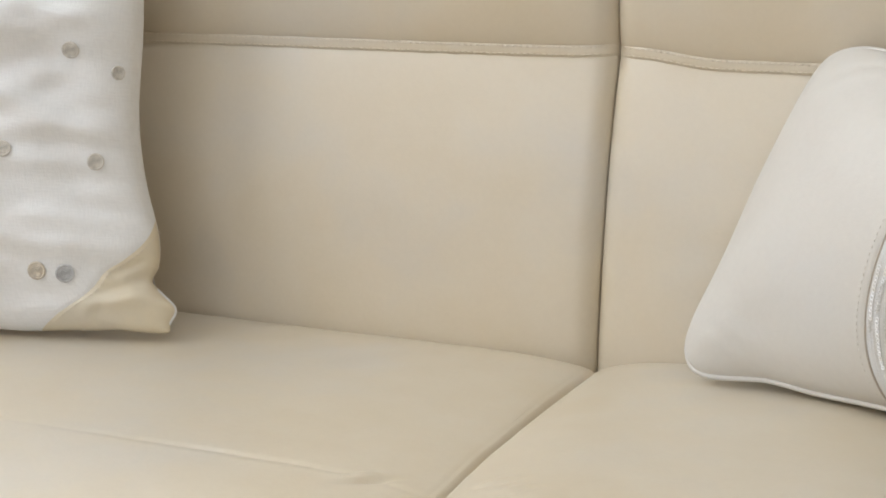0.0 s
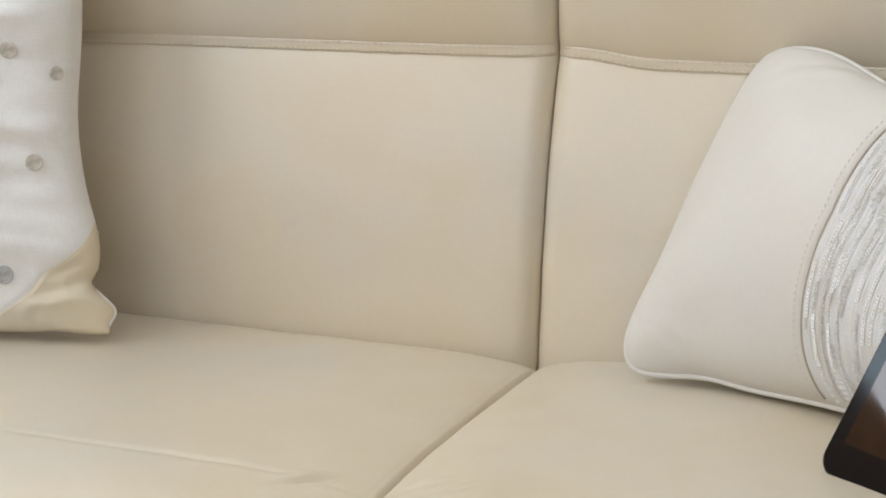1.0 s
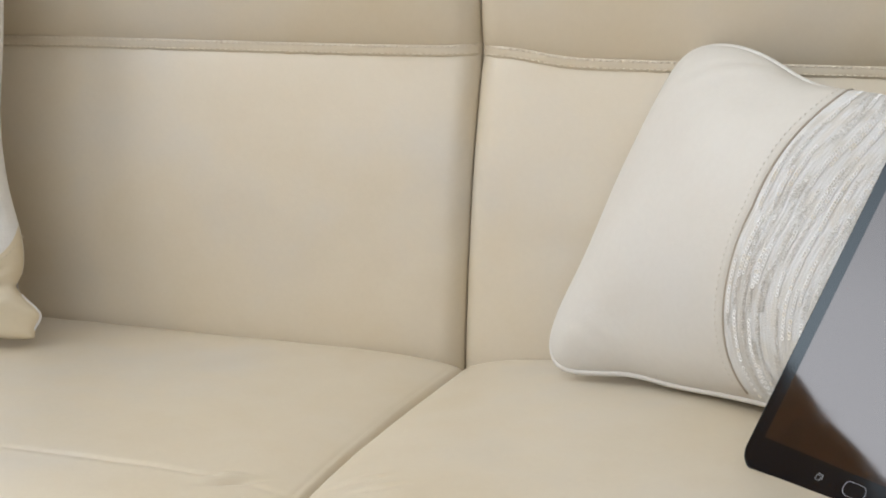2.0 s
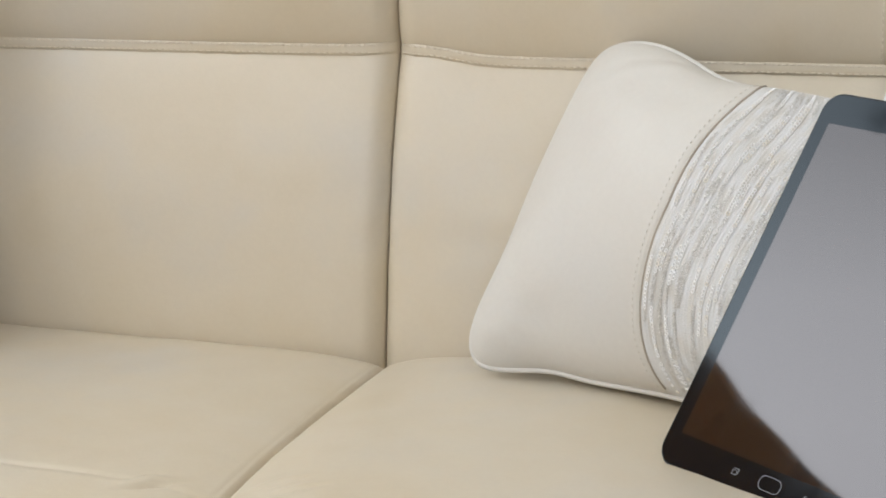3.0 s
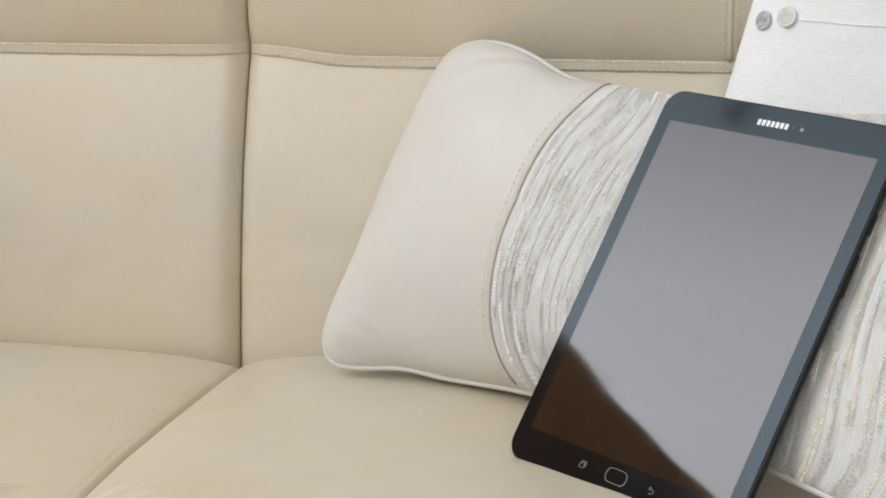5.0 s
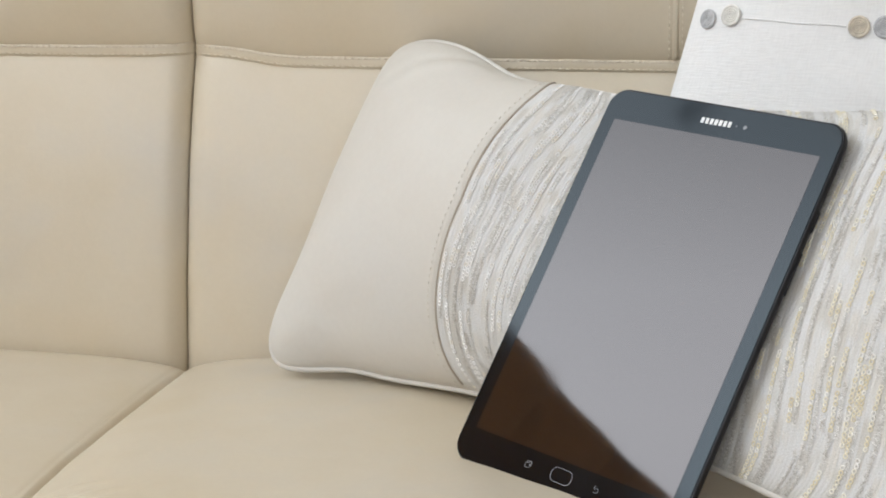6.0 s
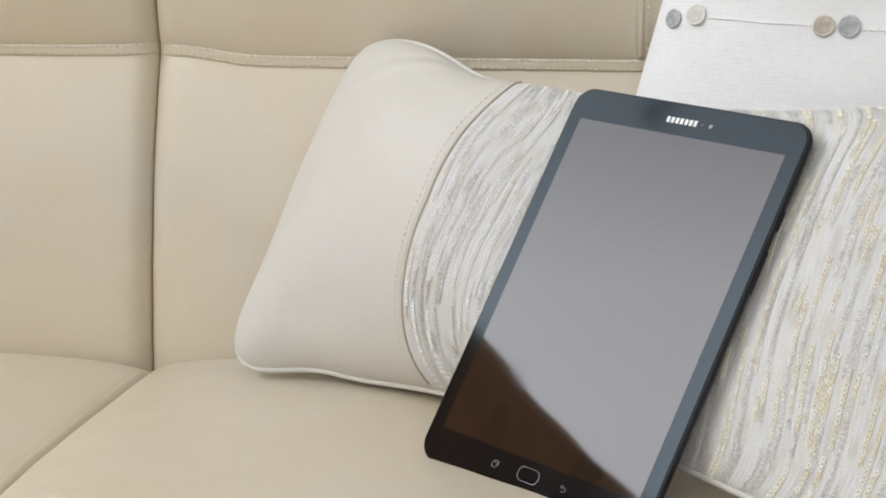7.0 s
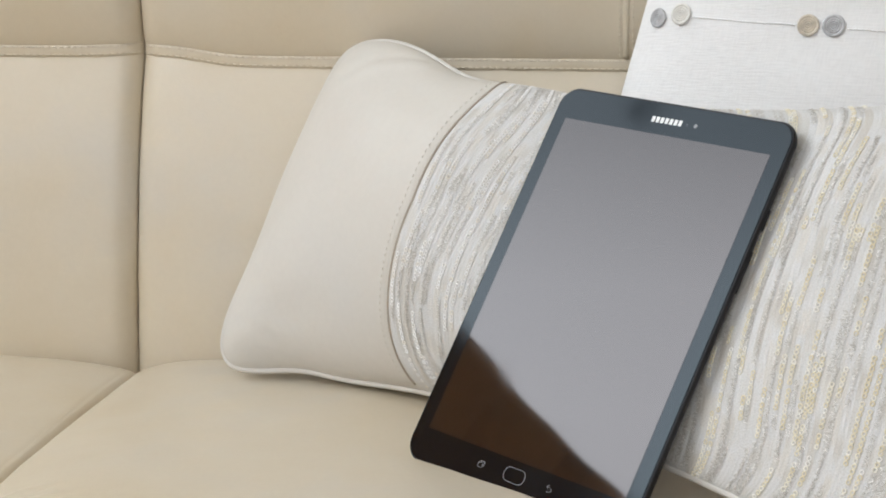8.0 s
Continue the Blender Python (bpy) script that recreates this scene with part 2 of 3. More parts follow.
def stitches(name, line, normals, mat, parent, label, pitch=0.0046, length=0.0036, width=0.0007):
    """A row of short raised threads along a line; one joined mesh."""
    p, nm = np.asarray(line, float), np.asarray(normals, float)
    seg = np.linalg.norm(np.diff(p, axis=0), axis=1)
    run = np.concatenate([[0], np.cumsum(seg)])
    verts, faces = [], []
    for d in np.arange(0, run[-1] - length, pitch):
        a, b = (np.array([np.interp(t, run, p[:, k]) for k in range(3)]) for t in (d, d + length))
        n = np.array([np.interp(d, run, nm[:, k]) for k in range(3)])
        n /= np.linalg.norm(n)
        t = (b - a) / np.linalg.norm(b - a)
        w = np.cross(n, t) * width / 2
        h = n * width * 0.8
        o = len(verts)
        mid = (a + b) / 2 + h * 1.3
        verts += [a - w - h, a + w - h, b + w - h, b - w - h, mid - w * 0.8 - t * length * 0.25, mid + w * 0.8 - t * length * 0.25,
                  mid + w * 0.8 + t * length * 0.25, mid - w * 0.8 + t * length * 0.25]
        faces += [tuple(o + i for i in f) for f in ((4, 5, 6, 7), (0, 1, 5, 4), (1, 2, 6, 5), (2, 3, 7, 6), (3, 0, 4, 7))]
    me = bpy.data.meshes.new(name)
    me.from_pydata([tuple(map(float, v)) for v in verts], [], faces)
    ob = link(name, me, mat, parent, label)
    return tagged(ob, kind="stuff")


def bm_object(name, bm, mat, parent=None, label="", smooth=False):
    me = bpy.data.meshes.new(name)
    bmesh.ops.recalc_face_normals(bm, faces=bm.faces)
    bm.to_mesh(me)
    bm.free()
    return link(name, me, mat, parent, label, smooth)


def box(name, lo, hi, mat, parent=None, label="", bevel=0.0, segments=2):
    bm = bmesh.new()
    bmesh.ops.create_cube(bm, size=1.0)
    for v in bm.verts:
        v.co = [lo[k] + (v.co[k] + 0.5) * (hi[k] - lo[k]) for k in range(3)]
    if bevel:
        bmesh.ops.bevel(bm, geom=bm.edges[:], offset=bevel, segments=segments, affect="EDGES", profile=0.5)
    return bm_object(name, bm, mat, parent, label, bool(bevel))


def boxes(name, spans, mat, parent=None, label=""):
    bm = bmesh.new()
    for lo, hi in spans:
        made = bmesh.ops.create_cube(bm, size=1.0)["verts"]
        for v in made:
            v.co = [lo[k] + (v.co[k] + 0.5) * (hi[k] - lo[k]) for k in range(3)]
    return bm_object(name, bm, mat, parent, label)


def wobble(x, y, scale, seed):
    return np.vectorize(lambda a, b: noise.noise(Vector((a * scale, b * scale, seed))))(x, y)


# ---- the room ----
W = 0.12
tagged(box("floor", (WEST - W, SOUTH - W, -0.1), (EAST + W, NORTH + W, 0), OAK), "unseen oak floor, toned to bounce warm light", "floor", kind="structure")
tagged(box("ceiling", (WEST - W, SOUTH - W, TOP), (EAST + W, NORTH + W, TOP + 0.1), CEILING), "plain white painted ceiling", "ceiling", kind="structure")
tagged(box("wall_north", (WEST - W, NORTH, 0), (EAST + W, NORTH + W, TOP), PAINT), "plain white wall behind the sofa", "wall", kind="structure")
# unseen wall added as a warm reflector
tagged(box("wall_east", (EAST, SOUTH, 0), (EAST + W, NORTH, TOP), TAN_BOUNCE), "unseen side wall, tan to bounce warm light", "wall", kind="structure")
SILL, HEAD = 1.15, 2.46
wall_west = tagged(boxes("wall_west", [((WEST - W, SOUTH, SILL), (WEST, -2.1, TOP)), 
                                      ((WEST - W, -2.1, HEAD), (WEST, NORTH, TOP))], PAINT), "white wall with a high window", "wall", kind="structure")
# unseen brown lower wall, added with the display's reflection in mind
tagged(box("lower_wall_west", (WEST - W, SOUTH, 0), (WEST, NORTH, SILL - 0.03), WOOD), "unseen brown lower wall, added below the high window", "panelling", kind="structure")
window_west = tagged(new("window_1"), "wide high window letting in daylight", "window", kind="structure")
box("window_sill", (WEST - W, -2.1, SILL - 0.03), (WEST + 0.02, NORTH, SILL), WOOD, window_west, "brown wooden sill", 0.004)
box("opening_frame", (WEST - W, 0.36, SILL), (WEST - 0.03, NORTH, HEAD), FRAME, window_west, "", 0.003)
# unseen brown sheet added so the display reflects a sagging brown edge
yy, kk = np.meshgrid(np.linspace(-2.1, NORTH - 0.01, 220), np.linspace(0, 1, 24), indexing="ij")
hem = 1.524 - 0.014 * np.abs(np.cos(math.pi * (yy + 0.385) / 0.62)) ** 3
pts = np.stack([WEST + 0.03 + 0.008 * np.sin(yy * 42) * (1 - 0.5 * kk), yy, 0.95 + (hem - 0.95) * kk], -1)
back = pts.copy()
back[..., 0] -= 0.004
tagged(sheet("reflected_sheet", pts, BROWN_CLOTH, back=back), "unseen brown sheet with a scalloped edge, added for the display's brown reflection", "curtain")
# unseen dark shape added only to reflect as a smudge in the bezel
smudge_shape = tagged(new("smudge_shape"), "unseen dark hanging shape, added for the smudge reflected in the bezel", "blind cord")
tube("cord", [(WEST + 0.02, -0.125, z) for z in (HEAD, 2.3, 2.2)], 0.004, RIM, smudge_shape)
dark_blob = [(0.004, 2.215), (0.010, 2.205), (0.011, 2.19), (0.007, 2.175), (0.012, 2.15), (0.017, 2.12), (0.018, 2.105)]
bm = bmesh.new()
rings = [[bm.verts.new((WEST + 0.02 + r * math.cos(k * math.pi / 8), -0.125 + r * math.sin(k * math.pi / 8), z)) for k in range(16)] for r, z in dark_blob]
for one, two in zip(rings, rings[1:]):
    for k in range(16):
        bm.faces.new((one[k], one[(k + 1) % 16], two[(k + 1) % 16], two[k]))
bm.faces.new(rings[0])
bm.faces.new(rings[-1])
bm_object("dark_blob", bm, RIM, smudge_shape, "dark grey body of the added shape", True)
# unseen south wall, its opening and frame added around the fill lamp
wall_south = tagged(boxes("wall_south", [((WEST - W, SOUTH - W, 0), (-1.25, SOUTH, TOP)), ((1.65, SOUTH - W, 0), (EAST + W, SOUTH, TOP)),
                                        ((-1.25, SOUTH - W, 2.35), (1.65, SOUTH, TOP)), ((-1.25, SOUTH - W, 0), (1.65, SOUTH, 1.1))], PAINT),
                    "unseen white wall, opened for an added fill light", "wall", kind="structure")
fill_opening = tagged(new("fill_frame"), "unseen framed opening added for the south fill light", "window", kind="structure")
for lo, hi in (((-1.25, SOUTH - 0.11, 1.1), (-1.2, SOUTH - 0.06, 2.35)), ((1.6, SOUTH - 0.11, 1.1), (1.65, SOUTH - 0.06, 2.35)),
               ((-1.2, SOUTH - 0.11, 1.1), (1.6, SOUTH - 0.06, 1.15)), ((-1.2, SOUTH - 0.11, 2.3), (1.6, SOUTH - 0.06, 2.35))):
    box("opening_frame", lo, hi, FRAME, fill_opening, "", 0.004)

# ---- the sofa ----
SEAT = 0.45
HALF = 0.70
GAP = 0.0002
sofa = tagged(new("sofa"), "cream leather sofa with topstitched back and seat cushions", "sofa")


def rounding(d, radius):
    k = np.clip(1 - np.asarray(d) / radius, 0, 1)
    return 1 - np.sqrt(np.clip(1 - k * k, 0, 1))


def lower_back(z):
    t = np.clip((z - 0.36) / (0.6662 - 0.36), 0, 1)
    return 0.0147 + 0.048 * (z - 0.45) - 0.018 * (np.sin(np.pi * t) + 1e-9) ** 0.8


def head_back(z):
    t = np.clip((z - 0.672) / 0.262, 0, 1)
    return 0.0255 + 0.16 * (z - 0.672) - 0.026 * np.sin(np.pi * t ** 0.85) ** 0.8


def cushion_columns(side, n=150):
    d = HALF * (np.linspace(0, 1, n) ** 1.6)
    return d, side * (d + GAP)


def rise(d, side):
    # the seam climbs a little towards the gap
    return (0.0065 / (1 + np.exp((d - 0.045) / 0.01)) if side > 0 else 0.002 * np.exp(-d / 0.02)) - (0.0092 if side > 0 else 0.0035)


def slant(z):
    # the upright gap between the cushions leans a little
    return -0.0070 + 0.022 * (z - 0.45)


def edge(d):
    return 0.011 * rounding(d, 0.017) + 0.008 * np.exp(-d / 0.03) + 0.03 * rounding(HALF - d, 0.04)


def back_cushion(side):
    cushion = new("back_cushion")
    cushion.parent = sofa
    d, x = cushion_columns(side)
    e = edge(d)
    order = slice(None) if side > 0 else slice(None, None, -1)

    def panel(name, z0, z1, profile, rows, puff, seed, label=""):
        t = np.linspace(0, 1, rows)
        t = 0.5 - 0.5 * np.cos(np.pi * t) * (0.75 + 0.25 * np.abs(np.cos(np.pi * t)))
        z = z0 + (z1 - z0) * t
        zz, xx = np.meshgrid(z, x[order], indexing="ij")
        y = profile(zz) + e[order][None, :] + puff * wobble(xx, zz, 7.0, seed) * np.sin(np.pi * t)[:, None]
        y = y + 0.0008 * wobble(xx, zz, 38.0, seed + 3) * np.sin(np.pi * t)[:, None]
        zs = zz + rise(np.abs(xx), side) * np.clip((zz - 0.5) / 0.15, 0, 1)
        pts = np.stack([xx + slant(zs), y, zs], -1)
        back = pts.copy()
        back[..., 1] = 0.13
        return sheet(name, pts, CREAM, cushion, label, back=back)

    panel("lower_panel", 0.37, 0.6655, lower_back, 70, 0.0035, 1.0 + side)
    panel("headrest_panel", 0.6735, 0.93, head_back, 60, 0.003, 5.0 + side)
    # the flat seam between both panels, with two rows of topstitching
    zs = np.linspace(0.6648, 0.6745, 9)
    zz, xx = np.meshgrid(zs, x[order], indexing="ij")
    lift = rise(np.abs(xx), side)
    bulge = 0.0014 * np.sqrt(np.sin(np.pi * np.linspace(0, 1, 9)) + 1e-9)[:, None]
    pucker = 0.0006 * wobble(xx, zz, 90.0, 3.0)
    pts = np.stack([xx + slant(zz), 0.0248 + e[order][None, :] - bulge + pucker, zz + lift], -1)
    back = pts.copy()
    back[..., 1] = 0.12
    strip = sheet("seam_strip", pts, CREAM, cushion, "narrow double-stitched seam strip", back=back)
    keep = d < HALF - 0.03
    for z in (0.6669, 0.6721):
        line = np.stack([x[keep] + slant(z), 0.0248 + e[keep] - 0.0017, z + rise(d[keep], side)], -1)
        stitches("topstitching", line, np.tile([0, -1, 0], (len(line), 1)), THREAD, strip, "cream thread")
    return cushion


for side in (-1, 1):
    c = back_cushion(side)
    tagged(c, "")

# upright seam with double stitching across the headrest of one back cushion
def headrest_face(x, z):
    high = z - rise(x, 1)
    k = np.sin(np.pi * np.clip((high - 0.6735) / (0.93 - 0.6735), 0, 1))
    return head_back(high) + edge(x) + 0.003 * wobble(x, high, 7.0, 6.0) * k + 0.0008 * wobble(x, high, 38.0, 9.0) * k


z = np.linspace(0.6652, 0.915, 90)
for x in (0.325, 0.3335):
    x = np.full_like(z, x)
    line = np.stack([x, headrest_face(x, z) - 0.0004, z], -1)
    stitches("topstitching", line, np.tile([0, -1, 0.1], (90, 1)), THREAD, sofa, "cream thread down the headrest")
x = np.full_like(z, 0.3292)
tube("headrest_welt", np.stack([x, headrest_face(x, z) + 0.0008, z], -1), 0.0022, CREAM, sofa)


def seat_z(d, y, side):
    if side < 0:
        # rolls down into the gap past a sewn ridge
        z = SEAT + 0.004 * (1 - np.exp(-d / 0.02)) + 0.012 * (1 - np.exp(-d / 0.25)) - 0.005 * rounding(d, 0.006) - 0.0006 * np.exp(-((d - 0.0062) / 0.001) ** 2)
    else:
        z = SEAT + 0.013 * (1 - np.exp(-d / 0.028)) + 0.003 * (1 - np.exp(-d / 0.2)) - 0.0025 * rounding(d, 0.006)
    return z


FOLD = -0.295


def gap_bow(y):
    # the gap between the seat cushions is not quite straight
    return -0.0045 * np.sin(np.pi * np.clip(-y / 0.3, 0, 1))


def seat_cushion(side):
    cushion = new("seat_cushion")
    cushion.parent = sofa
    d = HALF * (np.linspace(0, 1, 150) ** 1.5)
    x = side * (d + GAP)
    order = slice(None) if side > 0 else slice(None, None, -1)
    y = np.concatenate([np.linspace(0.10, -0.26, 60), np.linspace(-0.263, -0.33, 50), np.linspace(-0.335, -0.56, 50)])
    yy, dd = np.meshgrid(y, d[order], indexing="ij")
    xx = side * (dd + GAP)
    zz = seat_z(dd, yy, side)
    zz = zz - 0.02 * rounding(HALF - dd, 0.03) - 0.016 * rounding(0.002 - np.clip(yy, None, 0.002), 0.014)
    fold_y = FOLD - (0.012 * np.exp(-dd / 0.05) if side < 0 else 0.04)
    fade = (1 - 0.75 * np.exp(-dd / 0.035)) * (0.25 + 0.75 * np.exp(-((dd - 0.1) / 0.1) ** 2))
    crease = -0.0011 * np.exp(-((yy - fold_y) / 0.0032) ** 2) * fade
    roll = 0.0003 * np.exp(-((yy - fold_y - 0.02) / 0.018) ** 2) * fade
    front = np.clip(fold_y - yy, 0, None)
    zz = zz + crease + roll - 1.2 * front ** 2
    zz = zz + 0.0022 * wobble(xx, yy, 6.0, 11.0 + side) + 0.0006 * wobble(xx, yy, 30.0, 14.0)
    if side < 0:
        # a short pucker where the crease runs into the welt
        along = (xx + 0.042) * 0.75 + (yy - fold_y + 0.002) * 0.66
        across = -(xx + 0.042) * 0.66 + (yy - fold_y + 0.002) * 0.75
        zz = zz - 0.0035 * np.exp(-(along / 0.013) ** 2 - (across / 0.0022) ** 2) + 0.0028 * np.exp(-(along / 0.013) ** 2 - ((across - 0.006) / 0.005) ** 2)
    else:
        # small puckers beside the gap near the front
        for px, py, size in ((0.028, -0.288, 1.0), (0.043, -0.30, 0.7)):
            along, across = (xx - px) * 0.8 + (yy - py) * 0.6, -(xx - px) * 0.6 + (yy - py) * 0.8
            zz = zz + size * (0.0016 * np.exp(-(along / 0.012) ** 2 - ((across - 0.003) / 0.003) ** 2) - 0.0014 * np.exp(-(along / 0.012) ** 2 - ((across + 0.002) / 0.002) ** 2))
    pts = np.stack([xx + gap_bow(yy), yy, zz], -1)[::-1]
    back = pts.copy()
    back[..., 2] = 0.27
    sheet("cushion_cover", pts, CREAM, cushion, back=back)
    if side < 0:
        yl = np.linspace(-0.03, -0.50, 160)
        dl = 0.0066 + 0.0004 * np.sin(yl * 40)
        fl = np.clip(FOLD - 0.012 - yl, 0, None)
        line = np.stack([-dl + gap_bow(yl), yl, seat_z(dl, yl, -1) - 1.2 * fl ** 2], -1)
        stitches("topstitching", line, np.tile([0.4, 0, 1], (len(line), 1)), THREAD, cushion, "cream thread beside the gap", 0.0046, 0.0036, 0.0005)
    return cushion


for side in (-1, 1):
    seat_cushion(side)
box("base", (-HALF, -0.48, 0.12), (HALF, 0.30, 0.30), BASE, sofa, "", 0.02, 3)
box("back_frame", (-HALF, 0.13, 0.28), (HALF, 0.30, 0.90), BASE, sofa, "", 0.03, 3)
for fx in (-0.6, 0.6):
    for fy in (-0.42, 0.24):
        box("foot", (fx - 0.03, fy - 0.03, 0), (fx + 0.03, fy + 0.03, 0.125), FOOT, sofa, "dark wooden foot", 0.006)


# ---- pillows ----
TAB = Matrix(((0.778, 0.356, -0.519, 0.3244), (-0.627, 0.382, -0.679, -0.2197), (-0.043, 0.853, 0.520, 0.5604), (0, 0, 0, 1))) @ Matrix.Scale(0.975, 4)
TW, TH, TT, TR = 0.169, 0.2373, 0.0068, 0.0125
class Pillow:
    """A stuffed cover spanned between four corners; u and v run from -1 to 1 along its width and height."""

    def __init__(self, bl, br, tl, tr, front, rear, pinch=(0.06, 0.1, 0.1, 4.0), square=9.0, power=0.5, crease=0.0, seed=0.0):
        self.c = [np.array(p, float) for p in (bl, br, tl, tr)]
        bl, br, tl, tr = self.c
        self.width = float(np.linalg.norm(br - bl) + np.linalg.norm(tr - tl)) / 2
        self.height = float(np.linalg.norm(tl - bl) + np.linalg.norm(tr - br)) / 2
        n = np.cross(br - bl + tr - tl, tl - bl + tr - br)
        self.n = n / np.linalg.norm(n)
        self.front, self.rear, self.pinch, self.square, self.power = front, rear, pinch, square, power
        self.crease, self.seed, self.grooves, self.press, self.tuck, self.slump, self.dents = crease, seed, [], None, None, 0.0, []
        self.nips, self.folds = [], []

    def __call__(self, u, v, face=1):
        u, v = np.broadcast_arrays(np.asarray(u, float), np.asarray(v, float))
        k = 1 / (self.square + 1)
        a, b = u * (1 - k * np.abs(v) ** self.square), v * (1 - k * np.abs(u) ** self.square)
        inner = (1 - u ** 6) * (1 - v ** 6)
        side, low, high, ear = self.pinch
        x = a * (1 - side * (1 - np.abs(b) ** ear))
        y = b * (1 - np.where(b < 0, low, high) * (1 - np.abs(a) ** ear))
        # small pulls and flares of the edges: which edge, where along it, how wide, how far outwards
        for which, at, wide, out in self.nips:
            if which in ("top", "bottom"):
                sign = 1 if which == "top" else -1
                y = y + sign * out * np.exp(-((a - at) / wide) ** 2) * np.clip((1 + sign * b) / 2, 0, 1) ** 5
            else:
                sign = 1 if which == "right" else -1
                x = x + sign * out * np.exp(-((b - at) / wide) ** 2) * np.clip((1 + sign * a) / 2, 0, 1) ** 5
        s, t = ((x + 1) / 2)[..., None], ((y + 1) / 2)[..., None]
        bl, br, tl, tr = self.c
        flat = (1 - t) * ((1 - s) * bl + s * br) + t * ((1 - s) * tl + s * tr)
        if self.tuck is not None:
            # the lower edge is tucked back until it lies on the seat
            fade = 1 / (1 + np.exp((u - 0.1) / 0.12))
            flat = flat + ((1 - np.abs(a) ** ear) * ((1 - b) / 2) ** 2 * fade)[..., None] * self.tuck
        h = (np.clip((1 - u * u), 0, 1) * np.clip(1 - v * v, 0, 1)) ** self.power
        h = h * (self.front if face > 0 else -self.rear)
        h = h * (1 - self.slump / (1 + np.exp(-(u - 0.15) / 0.08)) * (1 - v) / 2)
        if self.crease and face > 0:
            w = wobble(a * 2.2 + 0.4 * b, b * 5.5, 1.0, self.seed) + 0.5 * wobble(a * 5, b * 12, 1.0, self.seed + 4)
            h = h + self.crease * w * inner
        if face > 0:
            for du, dv, depth, ru, rv in self.dents:
                h = h - depth * np.exp(-((u - du) / ru) ** 2 - ((v - dv) / rv) ** 2)
            # soft folds along short lines, with a raised lip beside each
            for ua, va, ub, vb, depth, wide in self.folds:
                du, dv = ub - ua, vb - va
                run = np.hypot(du, dv)
                along = ((u - ua) * du + (v - va) * dv) / run
                across = ((v - va) * du - (u - ua) * dv) / run
                ends = np.exp(-(np.clip(np.abs(along - run / 2) - run / 4, 0, None) / (run / 4)) ** 2)
                h = h + depth * ends * (0.8 * np.exp(-((across - 1.3 * wide) / (1.2 * wide)) ** 2) - np.exp(-(across / wide) ** 2))
        for g, depth, wide in self.grooves:
            h = h - depth * np.exp(-((u - g(v)) / wide) ** 2) * inner
        if self.press is not None and face > 0:
            # a flat thing leans on the cover and dents it
            place, half_w, half_h, rear = self.press
            inv = np.array(place.inverted())
            loc = flat @ inv[:3, :3].T + inv[:3, 3]
            way = inv[:3, :3] @ self.n
            out = np.hypot(np.clip(np.abs(loc[..., 0]) - half_w, 0, None), np.clip(np.abs(loc[..., 1]) - half_h, 0, None))
            room = (-rear - loc[..., 2]) / way[2] + np.where(loc[..., 0] > 0, 5.0, 1.0) * out ** 2 + np.where(loc[..., 0] > 0, 0.4, 0.26) * out
            soft = 0.006
            h = -soft * np.log(np.exp(-h / soft) + np.exp(-room / soft))
        return flat + h[..., None] * self.n

    def normal(self, u, v):
        e = 0.004
        n = np.cross(self(u + e, v) - self(u - e, v), self(u, v + e) - self(u, v - e))
        return n / (np.linalg.norm(n, axis=-1, keepdims=True) + 1e-12)

    def panel(self, name, mat, parent, u0, u1, cols, rows=90, v0=-1.0, v1=1.0, label="", face=1, flow=None, levels=None):
        t = np.linspace(0, 1, rows)
        v = v0 + (v1 - v0) * (0.5 - 0.5 * np.cos(np.pi * t)) if levels is None else levels
        k = np.linspace(0, 1, cols)
        a = u0(v) if callable(u0) else np.full_like(v, u0)
        b = u1(v) if callable(u1) else np.full_like(v, u1)
        k = k if (callable(u0) or callable(u1)) else 0.5 - 0.5 * np.cos(np.pi * k)
        u = a[:, None] + (b - a)[:, None] * k[None, :]
        vv = np.repeat(v[:, None], cols, 1)
        uv = np.stack([(u if flow is None else u + flow(u, vv)) * self.width / 2, vv * self.height / 2], -1)
        return sheet(name, self(u, vv, face), mat, parent, label, uv=uv, flip=face < 0)

    def rim(self, n=90):
        k = np.linspace(-1, 1, n, endpoint=False)
        one = np.ones(n)
        u = np.concatenate([k, one, -k, -one])
        v = np.concatenate([-one, k, one, -k])
        return self(u, v)


def button(parent_label, at, normal, radius, mat, label, spiral=True):
    """A turned button with ridged rings on its face, and two thread holes' worth of thread."""
    bm = bmesh.new()
    prof = [(0.0, 0.0011)]
    for k in range(1, 5):
        prof += [((k - 0.5) * radius / 5, 0.0008), (k * radius / 5, 0.0013)]
    prof += [(radius * 0.9, 0.0013), (radius, 0.0008), (radius * 0.96, 0.0), (0.0, 0.0)]
    seg = 28
    rings = []
    for r, z in prof:
        if r == 0:
            rings.append([bm.verts.new((0, 0, z))])
        else:
            rings.append([bm.verts.new((r * math.cos(2 * math.pi * s / seg), r * math.sin(2 * math.pi * s / seg), z)) for s in range(seg)])
    for a, b in zip(rings, rings[1:]):
        for s in range(seg):
            s2 = (s + 1) % seg
            if len(a) == 1:
                bm.faces.new((a[0], b[s], b[s2]))
            elif len(b) == 1:
                bm.faces.new((a[s], b[0], a[s2]))
            else:
                bm.faces.new((a[s], b[s], b[s2], a[s2]))
    ob = bm_object("button", bm, mat, parent_label, label)
    ob.matrix_world = Matrix.Translation(Vector(at) + Vector(normal) * 0.0004) @ Vector(normal).to_track_quat("Z", "Y").to_matrix().to_4x4()
    return ob


